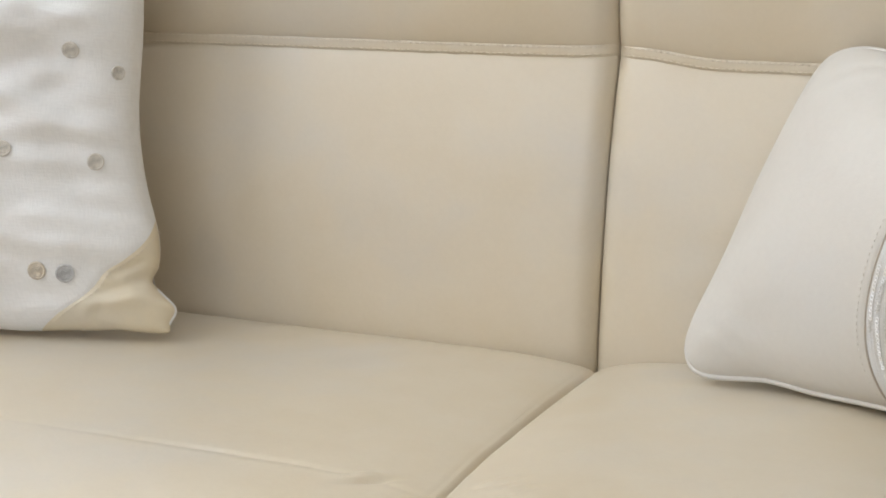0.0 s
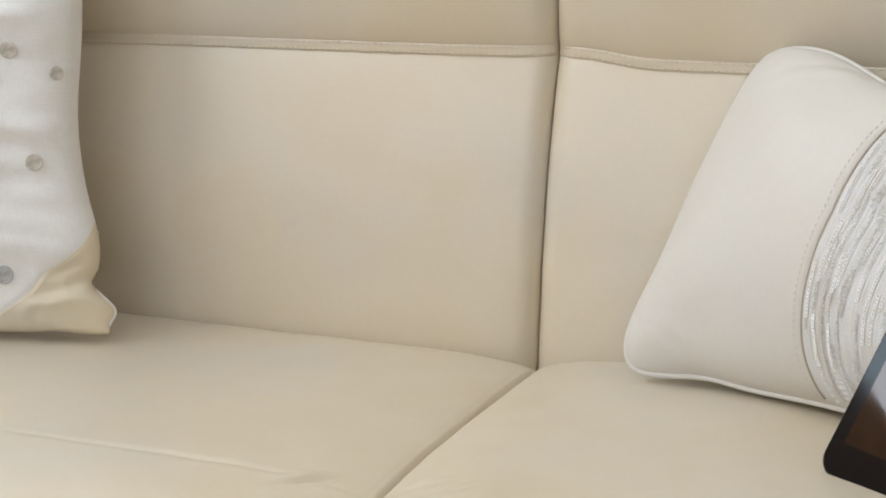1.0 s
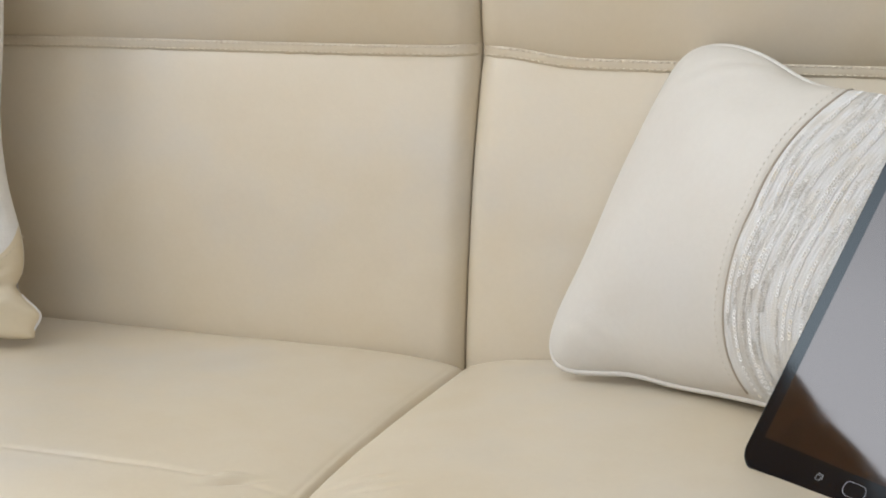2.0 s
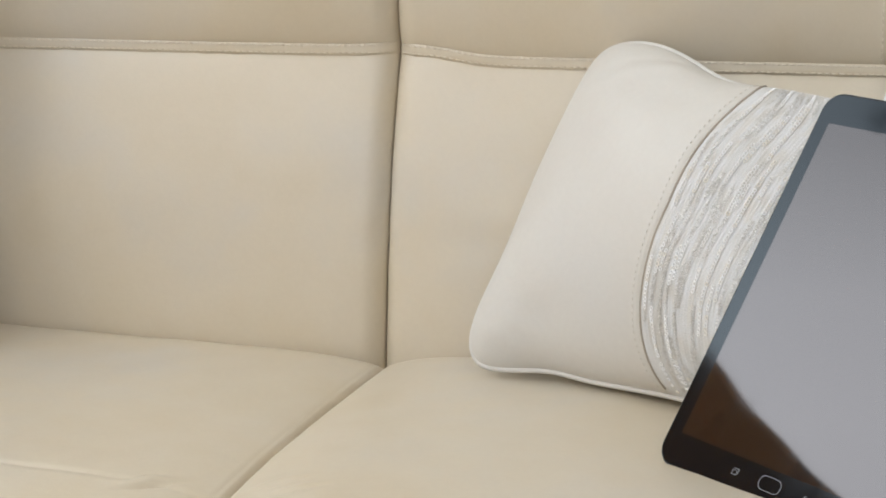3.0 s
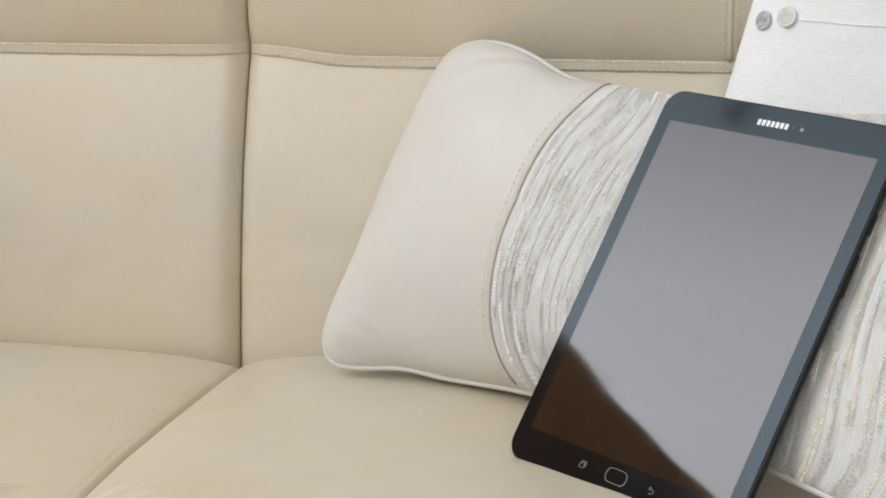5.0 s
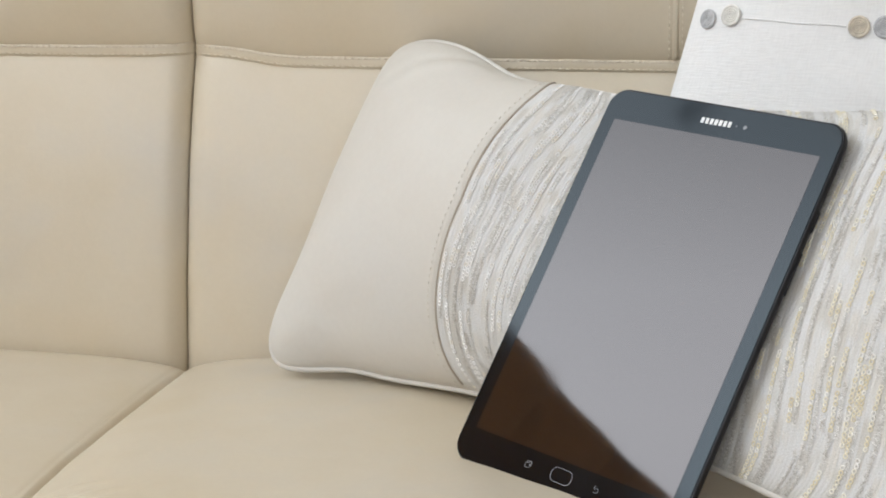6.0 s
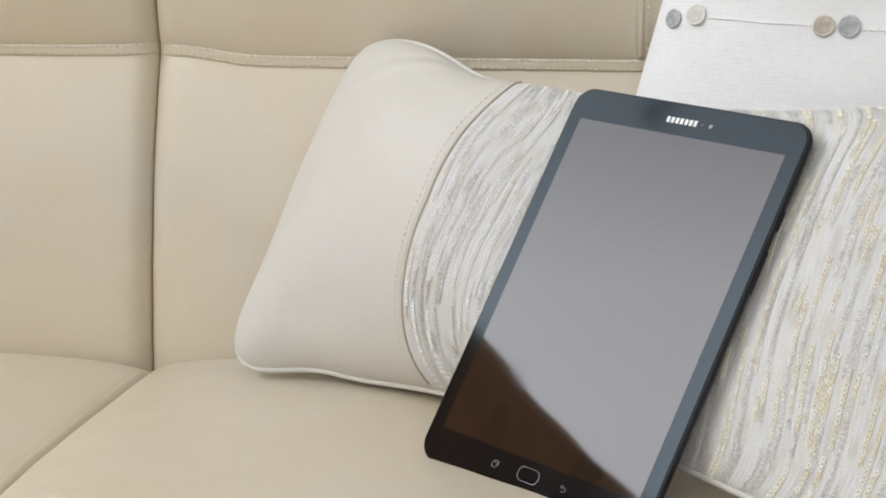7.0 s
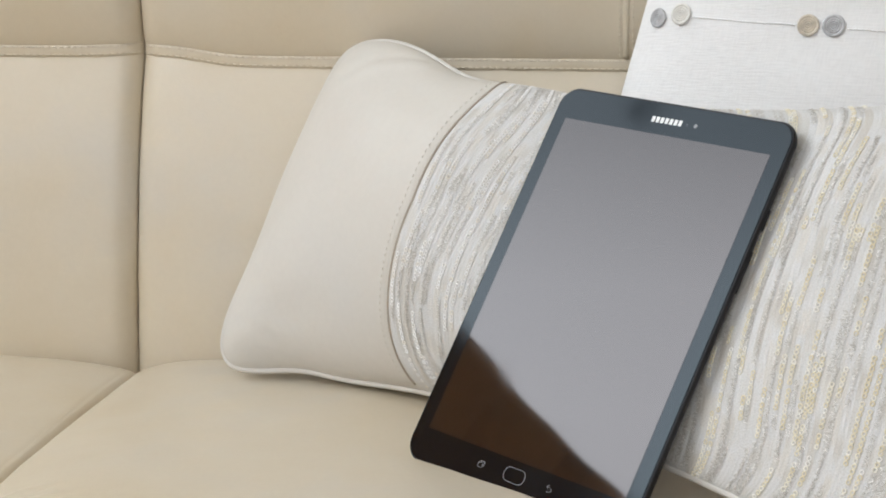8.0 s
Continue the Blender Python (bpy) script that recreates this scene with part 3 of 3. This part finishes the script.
def thread_line(pillow, parent, u0, v0, u1, v1):
    k = np.linspace(0, 1, 50)
    u, v = u0 + (u1 - u0) * k, v0 + (v1 - v0) * k + 0.0015 * np.sin(k * 9)
    pts, nm = pillow(u, v), pillow.normal(u, v)
    return stitches("embroidery", pts + nm * 0.0001, nm, WHITE_THREAD, parent, "white embroidered line", 0.0020, 0.0019, 0.0008)


WHITE_THREAD = material("white_thread", (0.84, 0.835, 0.83), 0.8)[0]

# white linen pillow with a beige leather corner
P1 = Pillow((-0.69, -0.215, 0.464), (-0.266, -0.082, 0.459), (-0.73, -0.12, 0.86), (-0.312, -0.005, 0.86), 0.055, 0.04, (0.17, 0.04, 0.05, 13.0), 22.0, 0.42, 0.013, 2.0)
pillow_left = tagged(new("linen_pillow"), "white linen pillow with shell buttons and a beige leather corner", "pillow")


def corner_edge(v):
    return 1 - 0.5 * np.clip((-0.6 - v) / 0.4, 0, 1) ** 1.55


P1.nips = [("right", -0.22, 0.24, -0.026), ("right", -0.66, 0.15, 0.034), ("right", -0.88, 0.05, 0.052), ("right", -0.78, 0.03, -0.018),
           ("bottom", 0.72, 0.06, -0.006), ("bottom", 0.42, 0.10, 0.008)]
P1.folds = [(0.99, -0.80, 0.74, -0.88, 0.003, 0.022), (0.97, -0.74, 0.86, -0.80, 0.002, 0.02), (0.70, -0.99, 0.78, -0.90, 0.0015, 0.02),
            (0.55, 0.12, 0.97, -0.02, 0.0016, 0.035), (0.30, -0.08, 0.92, -0.20, 0.0014, 0.04), (0.42, -0.30, 0.97, -0.36, 0.0016, 0.035),
            (0.35, -0.48, 0.90, -0.50, 0.001, 0.035), (0.30, 0.25, 0.80, 0.16, 0.0014, 0.045), (0.22, -0.97, 0.30, -0.78, 0.0012, 0.03)]
P1.grooves = [(corner_edge, 0.0022, 0.012)]
k = np.linspace(0, 1, 60)
LOW = -1 + 0.4 * (0.5 - 0.5 * np.cos(np.pi * k))
P1.panel("linen_cover", WHITE, pillow_left, -1.0, corner_edge, 160, levels=np.concatenate([LOW, np.linspace(-0.6, 1, 130)[1:]]))
P1.panel("leather_corner", BEIGE, pillow_left, corner_edge, 1.0, 60, levels=LOW, label="beige leather corner piece")
P1.panel("rear_cover", WHITE, pillow_left, -1.0, 1.0, 60, 60, face=-1)
k = np.linspace(-0.985, -0.85, 20)
tube("folded_tip", P1(np.ones(20), k) + np.array((-0.0008, -0.001, 0)), 0.0016, WHITE, pillow_left, "white linen edge turned out at the corner")
k = np.linspace(-0.975, -0.62, 60)
stitches("topstitching", P1(corner_edge(k) + 0.02, k), P1.normal(corner_edge(k) + 0.02, k), THREAD, pillow_left, "cream thread along the corner piece", 0.004, 0.003, 0.0006)

# white linen pillow standing behind the lumbar pillow
P2 = Pillow((0.269, -0.03, 0.462), (0.68, -0.10, 0.462), (0.373, 0.015, 0.86), (0.75, -0.06, 0.86), 0.05, 0.04, (0.06, 0.05, 0.05, 4.0), 14.0, 0.42, 0.003, 8.0)
pillow_right = tagged(new("linen_pillow"), "plain white linen pillow with a row of shell buttons", "pillow")
P2.panel("linen_cover", WHITE, pillow_right, -1.0, 1.0, 120, 120)
P2.panel("rear_cover", WHITE, pillow_right, -1.0, 1.0, 60, 60, face=-1)


def find(pillow, eye, via):
    """u and v at which the line from eye through via meets the pillow's front."""
    eye, via = np.array(eye), np.array(via)
    d = (via - eye) / np.linalg.norm(via - eye)
    g = np.linspace(-0.98, 0.98, 197)
    uu, vv = np.meshgrid(g, g)
    rel = pillow(uu, vv) - eye
    off = np.linalg.norm(rel - (rel @ d)[..., None] * d, axis=-1)
    k = np.unravel_index(np.argmin(off), off.shape)
    return float(uu[k]), float(vv[k])


EYE_W = (0.336, -1.154, 0.769)
for via, mat, rad, label in (((-0.429, 0.012, 0.655), SHELL_DULL, 0.0062, "dull beige button"), ((-0.386, 0.008, 0.639), SHELL_DULL, 0.0052, "dull beige button"),
                             ((-0.481, -0.009, 0.579), SHELL_DULL, 0.006, "dull beige button"), ((-0.397, -0.010, 0.573), SHELL_DULL, 0.006, "dull beige button"),
                             ((-0.437, -0.032, 0.491), SHELL_TAN, 0.0066, "tan button"), ((-0.414, -0.032, 0.491), SHELL_GREY, 0.0066, "grey button")):
    u, v = find(P1, EYE_W, via)
    button(pillow_left, P1(u, v), P1.normal(u, v), rad, mat, label)
EYE_E = (0.38, -1.145, 0.772)
for via, mat, rad, label in (((0.352, -0.049, 0.697), SHELL_GREY, 0.0062, "grey button"), ((0.365, -0.049, 0.699), SHELL_PALE, 0.0068, "ivory button"),
                             ((0.441, -0.050, 0.693), SHELL_TAN, 0.0066, "tan button with ringed face"), ((0.457, -0.051, 0.692), SHELL_GREY, 0.0068, "grey button with ringed face")):
    u, v = find(P2, EYE_E, via)
    button(pillow_right, P2(u, v), P2.normal(u, v), rad, mat, label)
ua, va = find(P2, EYE_E, (0.372, -0.049, 0.697))
ub, vb = find(P2, EYE_E, (0.434, -0.050, 0.6935))
thread_line(P2, pillow_right, ua, va, ub, vb)
thread_line(P2, pillow_right, ub + 0.14, vb - 0.01, ub + 0.5, vb - 0.02)

# leather lumbar pillow with a sequined brocade field
P3 = Pillow((0.0556, -0.0669, 0.457), (0.479, -0.3794, 0.457), (0.1496, 0.0398, 0.698), (0.573, -0.2525, 0.6893), 0.0463, 0.05, (0.0164, 0.279, 0.36, 2.29), 8.0, 0.458)


def bound(v):
    # the seam beside the brocade bows towards the leather and runs further over at the top
    v = np.asarray(v)
    high = np.clip(v, 0, 1)
    return -0.274 - 0.119 * (1 - v ** 2) - 0.055 * high ** 2 - 0.10 * high ** 10 - 0.02 * np.sin(np.pi * high)


def row_flow(u, v):
    # the woven rows follow the bowed seam and straighten out away from it
    return (-0.274 - bound(v)) * np.clip((0.95 - np.asarray(u)) / 0.8, 0, 1)


P3.nips = [("top", -0.52, 0.14, -0.042), ("top", -0.96, 0.10, -0.012), ("bottom", -0.67, 0.13, -0.036), ("bottom", -0.92, 0.08, 0.034), ("left", -0.35, 0.32, -0.016), ("left", 0.85, 0.15, 0.01)]
P3.folds = [(-0.66, 0.99, -0.81, 0.80, 0.0011, 0.03), (-0.79, 0.82, -0.92, 0.60, 0.0007, 0.03), (-0.88, -0.70, -0.74, -0.88, 0.0007, 0.035)]
P3.slump = 0.5
P3.dents = [(-0.70, -0.72, 0.0026, 0.11, 0.13), (-0.62, 0.72, 0.002, 0.14, 0.14), (-0.83, -0.80, -0.002, 0.08, 0.1)]
P3.tuck = 0.065 * np.array((-0.20, 0.95, -0.26))
P3.press = (TAB, TW / 2, TH / 2, TT + 0.003)
P3.grooves = [(bound, 0.0022, 0.007)]
lumbar = tagged(new("lumbar_pillow"), "pale leather lumbar pillow with a silver and gold sequined field", "pillow")
P3.panel("leather_panel", PALE, lumbar, -1.0, bound, 90, 100)
field = P3.panel("sequin_field", BAND, lumbar, bound, 1.0, 160, 100, label="white brocade with silver thread", flow=row_flow)
P3.panel("rear_cover", PALE, lumbar, -1.0, 1.0, 60, 60, face=-1)
tube("piping", P3.rim(), 0.0023, PIPING, lumbar, "white leather piping", closed=True)
v = np.linspace(-0.985, 0.985, 160)
tube("seam", P3(bound(v), v) + P3.normal(bound(v), v) * 0.0002, 0.0009, DARK_THREAD, lumbar, "dark seam line", sides=5)
us = bound(v) - 0.022
stitches("topstitching", P3(us, v), P3.normal(us, v), SOFT_THREAD, lumbar, "pale taupe thread", 0.0042, 0.0028, 0.0005)
def ring_mesh(name, outer, inner, thick, seg=9):
    v, f = [], []
    for k in range(seg):
        a = 2 * math.pi * k / seg
        for r, z in ((outer, 0.0), ((outer + inner) / 2, thick), (inner, 0.0)):
            v.append((r * math.cos(a), r * math.sin(a), z))
    for k in range(seg):
        k2 = (k + 1) % seg
        for j in (0, 1):
            f.append((k * 3 + j, k2 * 3 + j, k2 * 3 + j + 1, k * 3 + j + 1))
    return v, f


rng = random.Random(7)
RING_V, RING_F = ring_mesh("sequin", 0.00142, 0.00068, 0.0003)
MM_U, MM_V = 0.002 / P3.width, 0.002 / P3.height
places, tufts = [], []
u = -0.252
while u < 0.97:
    v = -0.985
    lean = rng.uniform(-0.004, 0.004)
    while v < 0.97:
        kind = rng.choices(("plain", "tuft", "sequin"), (0.26, 0.40, 0.34))[0]
        end = min(0.975, v + MM_V * (rng.uniform(8, 42) if kind != "plain" else rng.uniform(5, 34)))
        wide = rng.uniform(1.0, 2.0)
        step = MM_V * (3.0 if kind == "sequin" else 0.25 if kind == "tuft" else 40)
        while v < end:
            at = u + lean + 0.002 * math.sin(v * 7 + u * 20) - float(row_flow(u, v))
            if kind == "sequin":
                places.append((at + 0.2 * MM_U * rng.uniform(-1, 1), v))
            elif kind == "tuft":
                tufts.append((at + 1.0 * MM_U * rng.uniform(-1, 1), v, wide * rng.uniform(0.3, 0.9), rng.uniform(-1.2, 1.2), rng.uniform(-0.4, 0.4), rng.uniform(0.08, 0.17)))
            v += step
        v = max(v, end) + MM_V * rng.uniform(0, 4)
    u += MM_U * rng.uniform(3.0, 4.5)
pu, pv = np.array([p[0] for p in places]), np.array([p[1] for p in places])
spots, faces_n = P3(pu, pv), P3.normal(pu, pv)
shared = bpy.data.meshes.new("sequin")
shared.from_pydata(RING_V, [], RING_F)
shared.materials.append(SEQUIN)
rest, count = {False: ([], []), True: ([], [])}, 0
for s, n, a in zip(spots, faces_n, pu):
    tip = Vector(n) + Vector((rng.uniform(-0.12, 0.12), rng.uniform(-0.12, 0.12), rng.uniform(-0.12, 0.12)))
    m = Matrix.Translation(Vector(s) + Vector(n) * 0.0004) @ tip.to_track_quat("Z", "Y").to_matrix().to_4x4()
    if 0.42 < a < 0.60 and count < 300:
        ob = new("sequin", shared)
        ob.parent = field
        ob.matrix_world = m
        count += 1
    else:
        rest_v, rest_f = rest[a < 0.1]
        o = len(rest_v)
        rest_v += [tuple(m @ Vector(p)) for p in RING_V]
        rest_f += [tuple(o + i for i in f) for f in RING_F]
for pale, (rest_v, rest_f) in rest.items():
    me = bpy.data.meshes.new("sequin_trim")
    me.from_pydata(rest_v, [], rest_f)
    tagged(link("sequin_trim", me, PEARL if pale else SEQUIN, field, "silver ring sequins in rows" if pale else "pearl and gold ring sequins in rows", False), kind="stuff")
# short metallic threads lying across the rows in broken strips
q = np.array(tufts)
spots, faces_n = P3(q[:, 0], q[:, 1]), P3.normal(q[:, 0], q[:, 1])
across = P3(q[:, 0] + 0.004, q[:, 1]) - P3(q[:, 0] - 0.004, q[:, 1])
across /= np.linalg.norm(across, axis=1, keepdims=True)
up = np.cross(faces_n, across)
turn, tilt = q[:, 3:4], q[:, 4:5]
way = across * np.cos(turn) + up * np.sin(turn) + faces_n * tilt * 0.5
side_way = np.cross(faces_n + across * tilt, way)
ahead, wide = way * q[:, 2:3] * 0.001, side_way * q[:, 5:6] * 0.001
base = spots + faces_n * 0.00045
quads = np.stack([base - ahead - wide, base + ahead - wide, base + ahead + wide, base - ahead + wide], 1).reshape(-1, 3)
me = bpy.data.meshes.new("metallic_thread")
me.from_pydata([tuple(map(float, p)) for p in quads], [], [(4 * i, 4 * i + 1, 4 * i + 2, 4 * i + 3) for i in range(len(q))])
tagged(link("metallic_thread", me, LUREX, field, "silver grey metallic threads woven in broken strips", False), kind="stuff")

# ---- the tablet ----
tablet = tagged(new("tablet"), "black tablet computer switched off, leaning against the lumbar pillow", "tablet")


def rounded(w, h, r, seg=10):
    pts = []
    for cx, cy, a0 in ((w / 2 - r, h / 2 - r, 0), (-w / 2 + r, h / 2 - r, 90), (-w / 2 + r, -h / 2 + r, 180), (w / 2 - r, -h / 2 + r, 270)):
        for k in range(seg + 1):
            a = radians(a0 + 90 * k / seg)
            pts.append((cx + r * math.cos(a), cy + r * math.sin(a)))
    return pts


def loft(name, layers, mat, parent, label="", smooth=True):
    """Closed solid through rounded outlines: each layer is width, height, radius, z."""
    bm = bmesh.new()
    rings = [[bm.verts.new((x, y, z)) for x, y in rounded(w, h, r)] for w, h, r, z in layers]
    for a, b in zip(rings, rings[1:]):
        for k in range(len(a)):
            k2 = (k + 1) % len(a)
            bm.faces.new((a[k], a[k2], b[k2], b[k]))
    bm.faces.new(rings[0])
    bm.faces.new(rings[-1])
    ob = bm_object(name, bm, mat, parent, label)
    if smooth:
        for p in ob.data.polygons:
            p.use_smooth = len(p.vertices) == 4
    return ob


def flat_ring(name, outer, inner, z0, z1, mat, parent, label="", at=(0, 0)):
    bm = bmesh.new()
    n = len(outer)
    rows = [[bm.verts.new((x + at[0], y + at[1], z)) for x, y in pts] for pts, z in ((outer, z0), (outer, z1), (inner, z1), (inner, z0))]
    for i in range(4):
        a, b = rows[i], rows[(i + 1) % 4]
        for k in range(n):
            k2 = (k + 1) % n
            bm.faces.new((a[k], a[k2], b[k2], b[k]))
    return bm_object(name, bm, mat, parent, label)


loft("body", [(TW - 0.006, TH - 0.006, TR - 0.003, -TT), (TW - 0.0015, TH - 0.0015, TR - 0.0007, -TT + 0.0015), (TW, TH, TR, -TT + 0.0032),
              (TW, TH, TR, -0.0016), (TW - 0.0012, TH - 0.0012, TR - 0.0006, -0.0004)], RIM, tablet, "black metal rim and back")
loft("bezel_glass", [(TW - 0.0022, TH - 0.0022, TR - 0.001, -0.001), (TW - 0.0022, TH - 0.0022, TR - 0.001, -0.0002), (TW - 0.003, TH - 0.003, TR - 0.0014, 0.0)], BEZEL, tablet,
     "glossy black glass bezel")
box("display", (-0.0739, -0.0986, -0.0004), (0.0739, 0.0986, 0.00012), SCREEN, tablet, "dark grey switched-off display")
# the maker's mark as plain bars
logo = new("maker_mark")
logo.parent = tablet
for k in range(7):
    x = -0.0121 + k * 0.00323
    box("bar", (x, 0.1056, 0.0), (x + 0.0022, 0.1090, 0.00012), PRINT, logo)
for x, r in ((0.0193, 0.0013), (0.0135, 0.0007)):
    bm = bmesh.new()
    bmesh.ops.create_cone(bm, cap_ends=True, segments=20, radius1=r, radius2=r * 0.9, depth=0.0003)
    bmesh.ops.translate(bm, verts=bm.verts, vec=(x, 0.1071, 0.0001))
    bm_object("camera_lens", bm, ICON if r > 0.001 else LENS, tablet, "small front camera lens")
home = loft("home_button", [(0.0148, 0.0076, 0.0034, -0.0003), (0.0148, 0.0076, 0.0034, 0.0002), (0.0142, 0.0070, 0.0031, 0.0003)], BEZEL, tablet, "black home button")
flat_ring("ring", rounded(0.0154, 0.0082, 0.0037), rounded(0.01508, 0.00788, 0.00355), 0.0, 0.0003, CHROME, home, "thin silver ring")
home.location = (-0.0008, -0.1068, 0)
recents = new("recents_key")
recents.parent = tablet
flat_ring("square", rounded(0.0034, 0.0029, 0.0004, 3), rounded(0.0030, 0.0025, 0.0003, 3), 0.0, 0.00012, ICON, recents, at=(-0.0267, -0.1077))
boxes("corner", [((-0.0276, -0.1056, 0.0), (-0.0240, -0.1053, 0.00012)), ((-0.0243, -0.1083, 0.0), (-0.0240, -0.1056, 0.00012))], ICON, recents)
back_pts = [(0.0232, -0.1058), (0.0252, -0.1058), (0.0264, -0.1062), (0.0269, -0.1071), (0.0264, -0.1080), (0.0252, -0.1084), (0.0238, -0.1084)]
back_key = tube("back_key", [(x, y, 0.0001) for x, y in back_pts], 0.00015, ICON, tablet, "grey back symbol", sides=5)
tube("arrow_head", [(0.0243, -0.1047, 0.0001), (0.0231, -0.1058, 0.0001), (0.0243, -0.1069, 0.0001)], 0.00015, ICON, back_key, sides=5)
box("power_key", (TW / 2 - 0.0004, 0.058, -0.0048), (TW / 2 + 0.0005, 0.070, -0.0026), RIM, tablet, "", 0.0003)
box("volume_key", (TW / 2 - 0.0004, 0.022, -0.0048), (TW / 2 + 0.0005, 0.046, -0.0026), RIM, tablet, "", 0.0003)
tablet.matrix_world = TAB
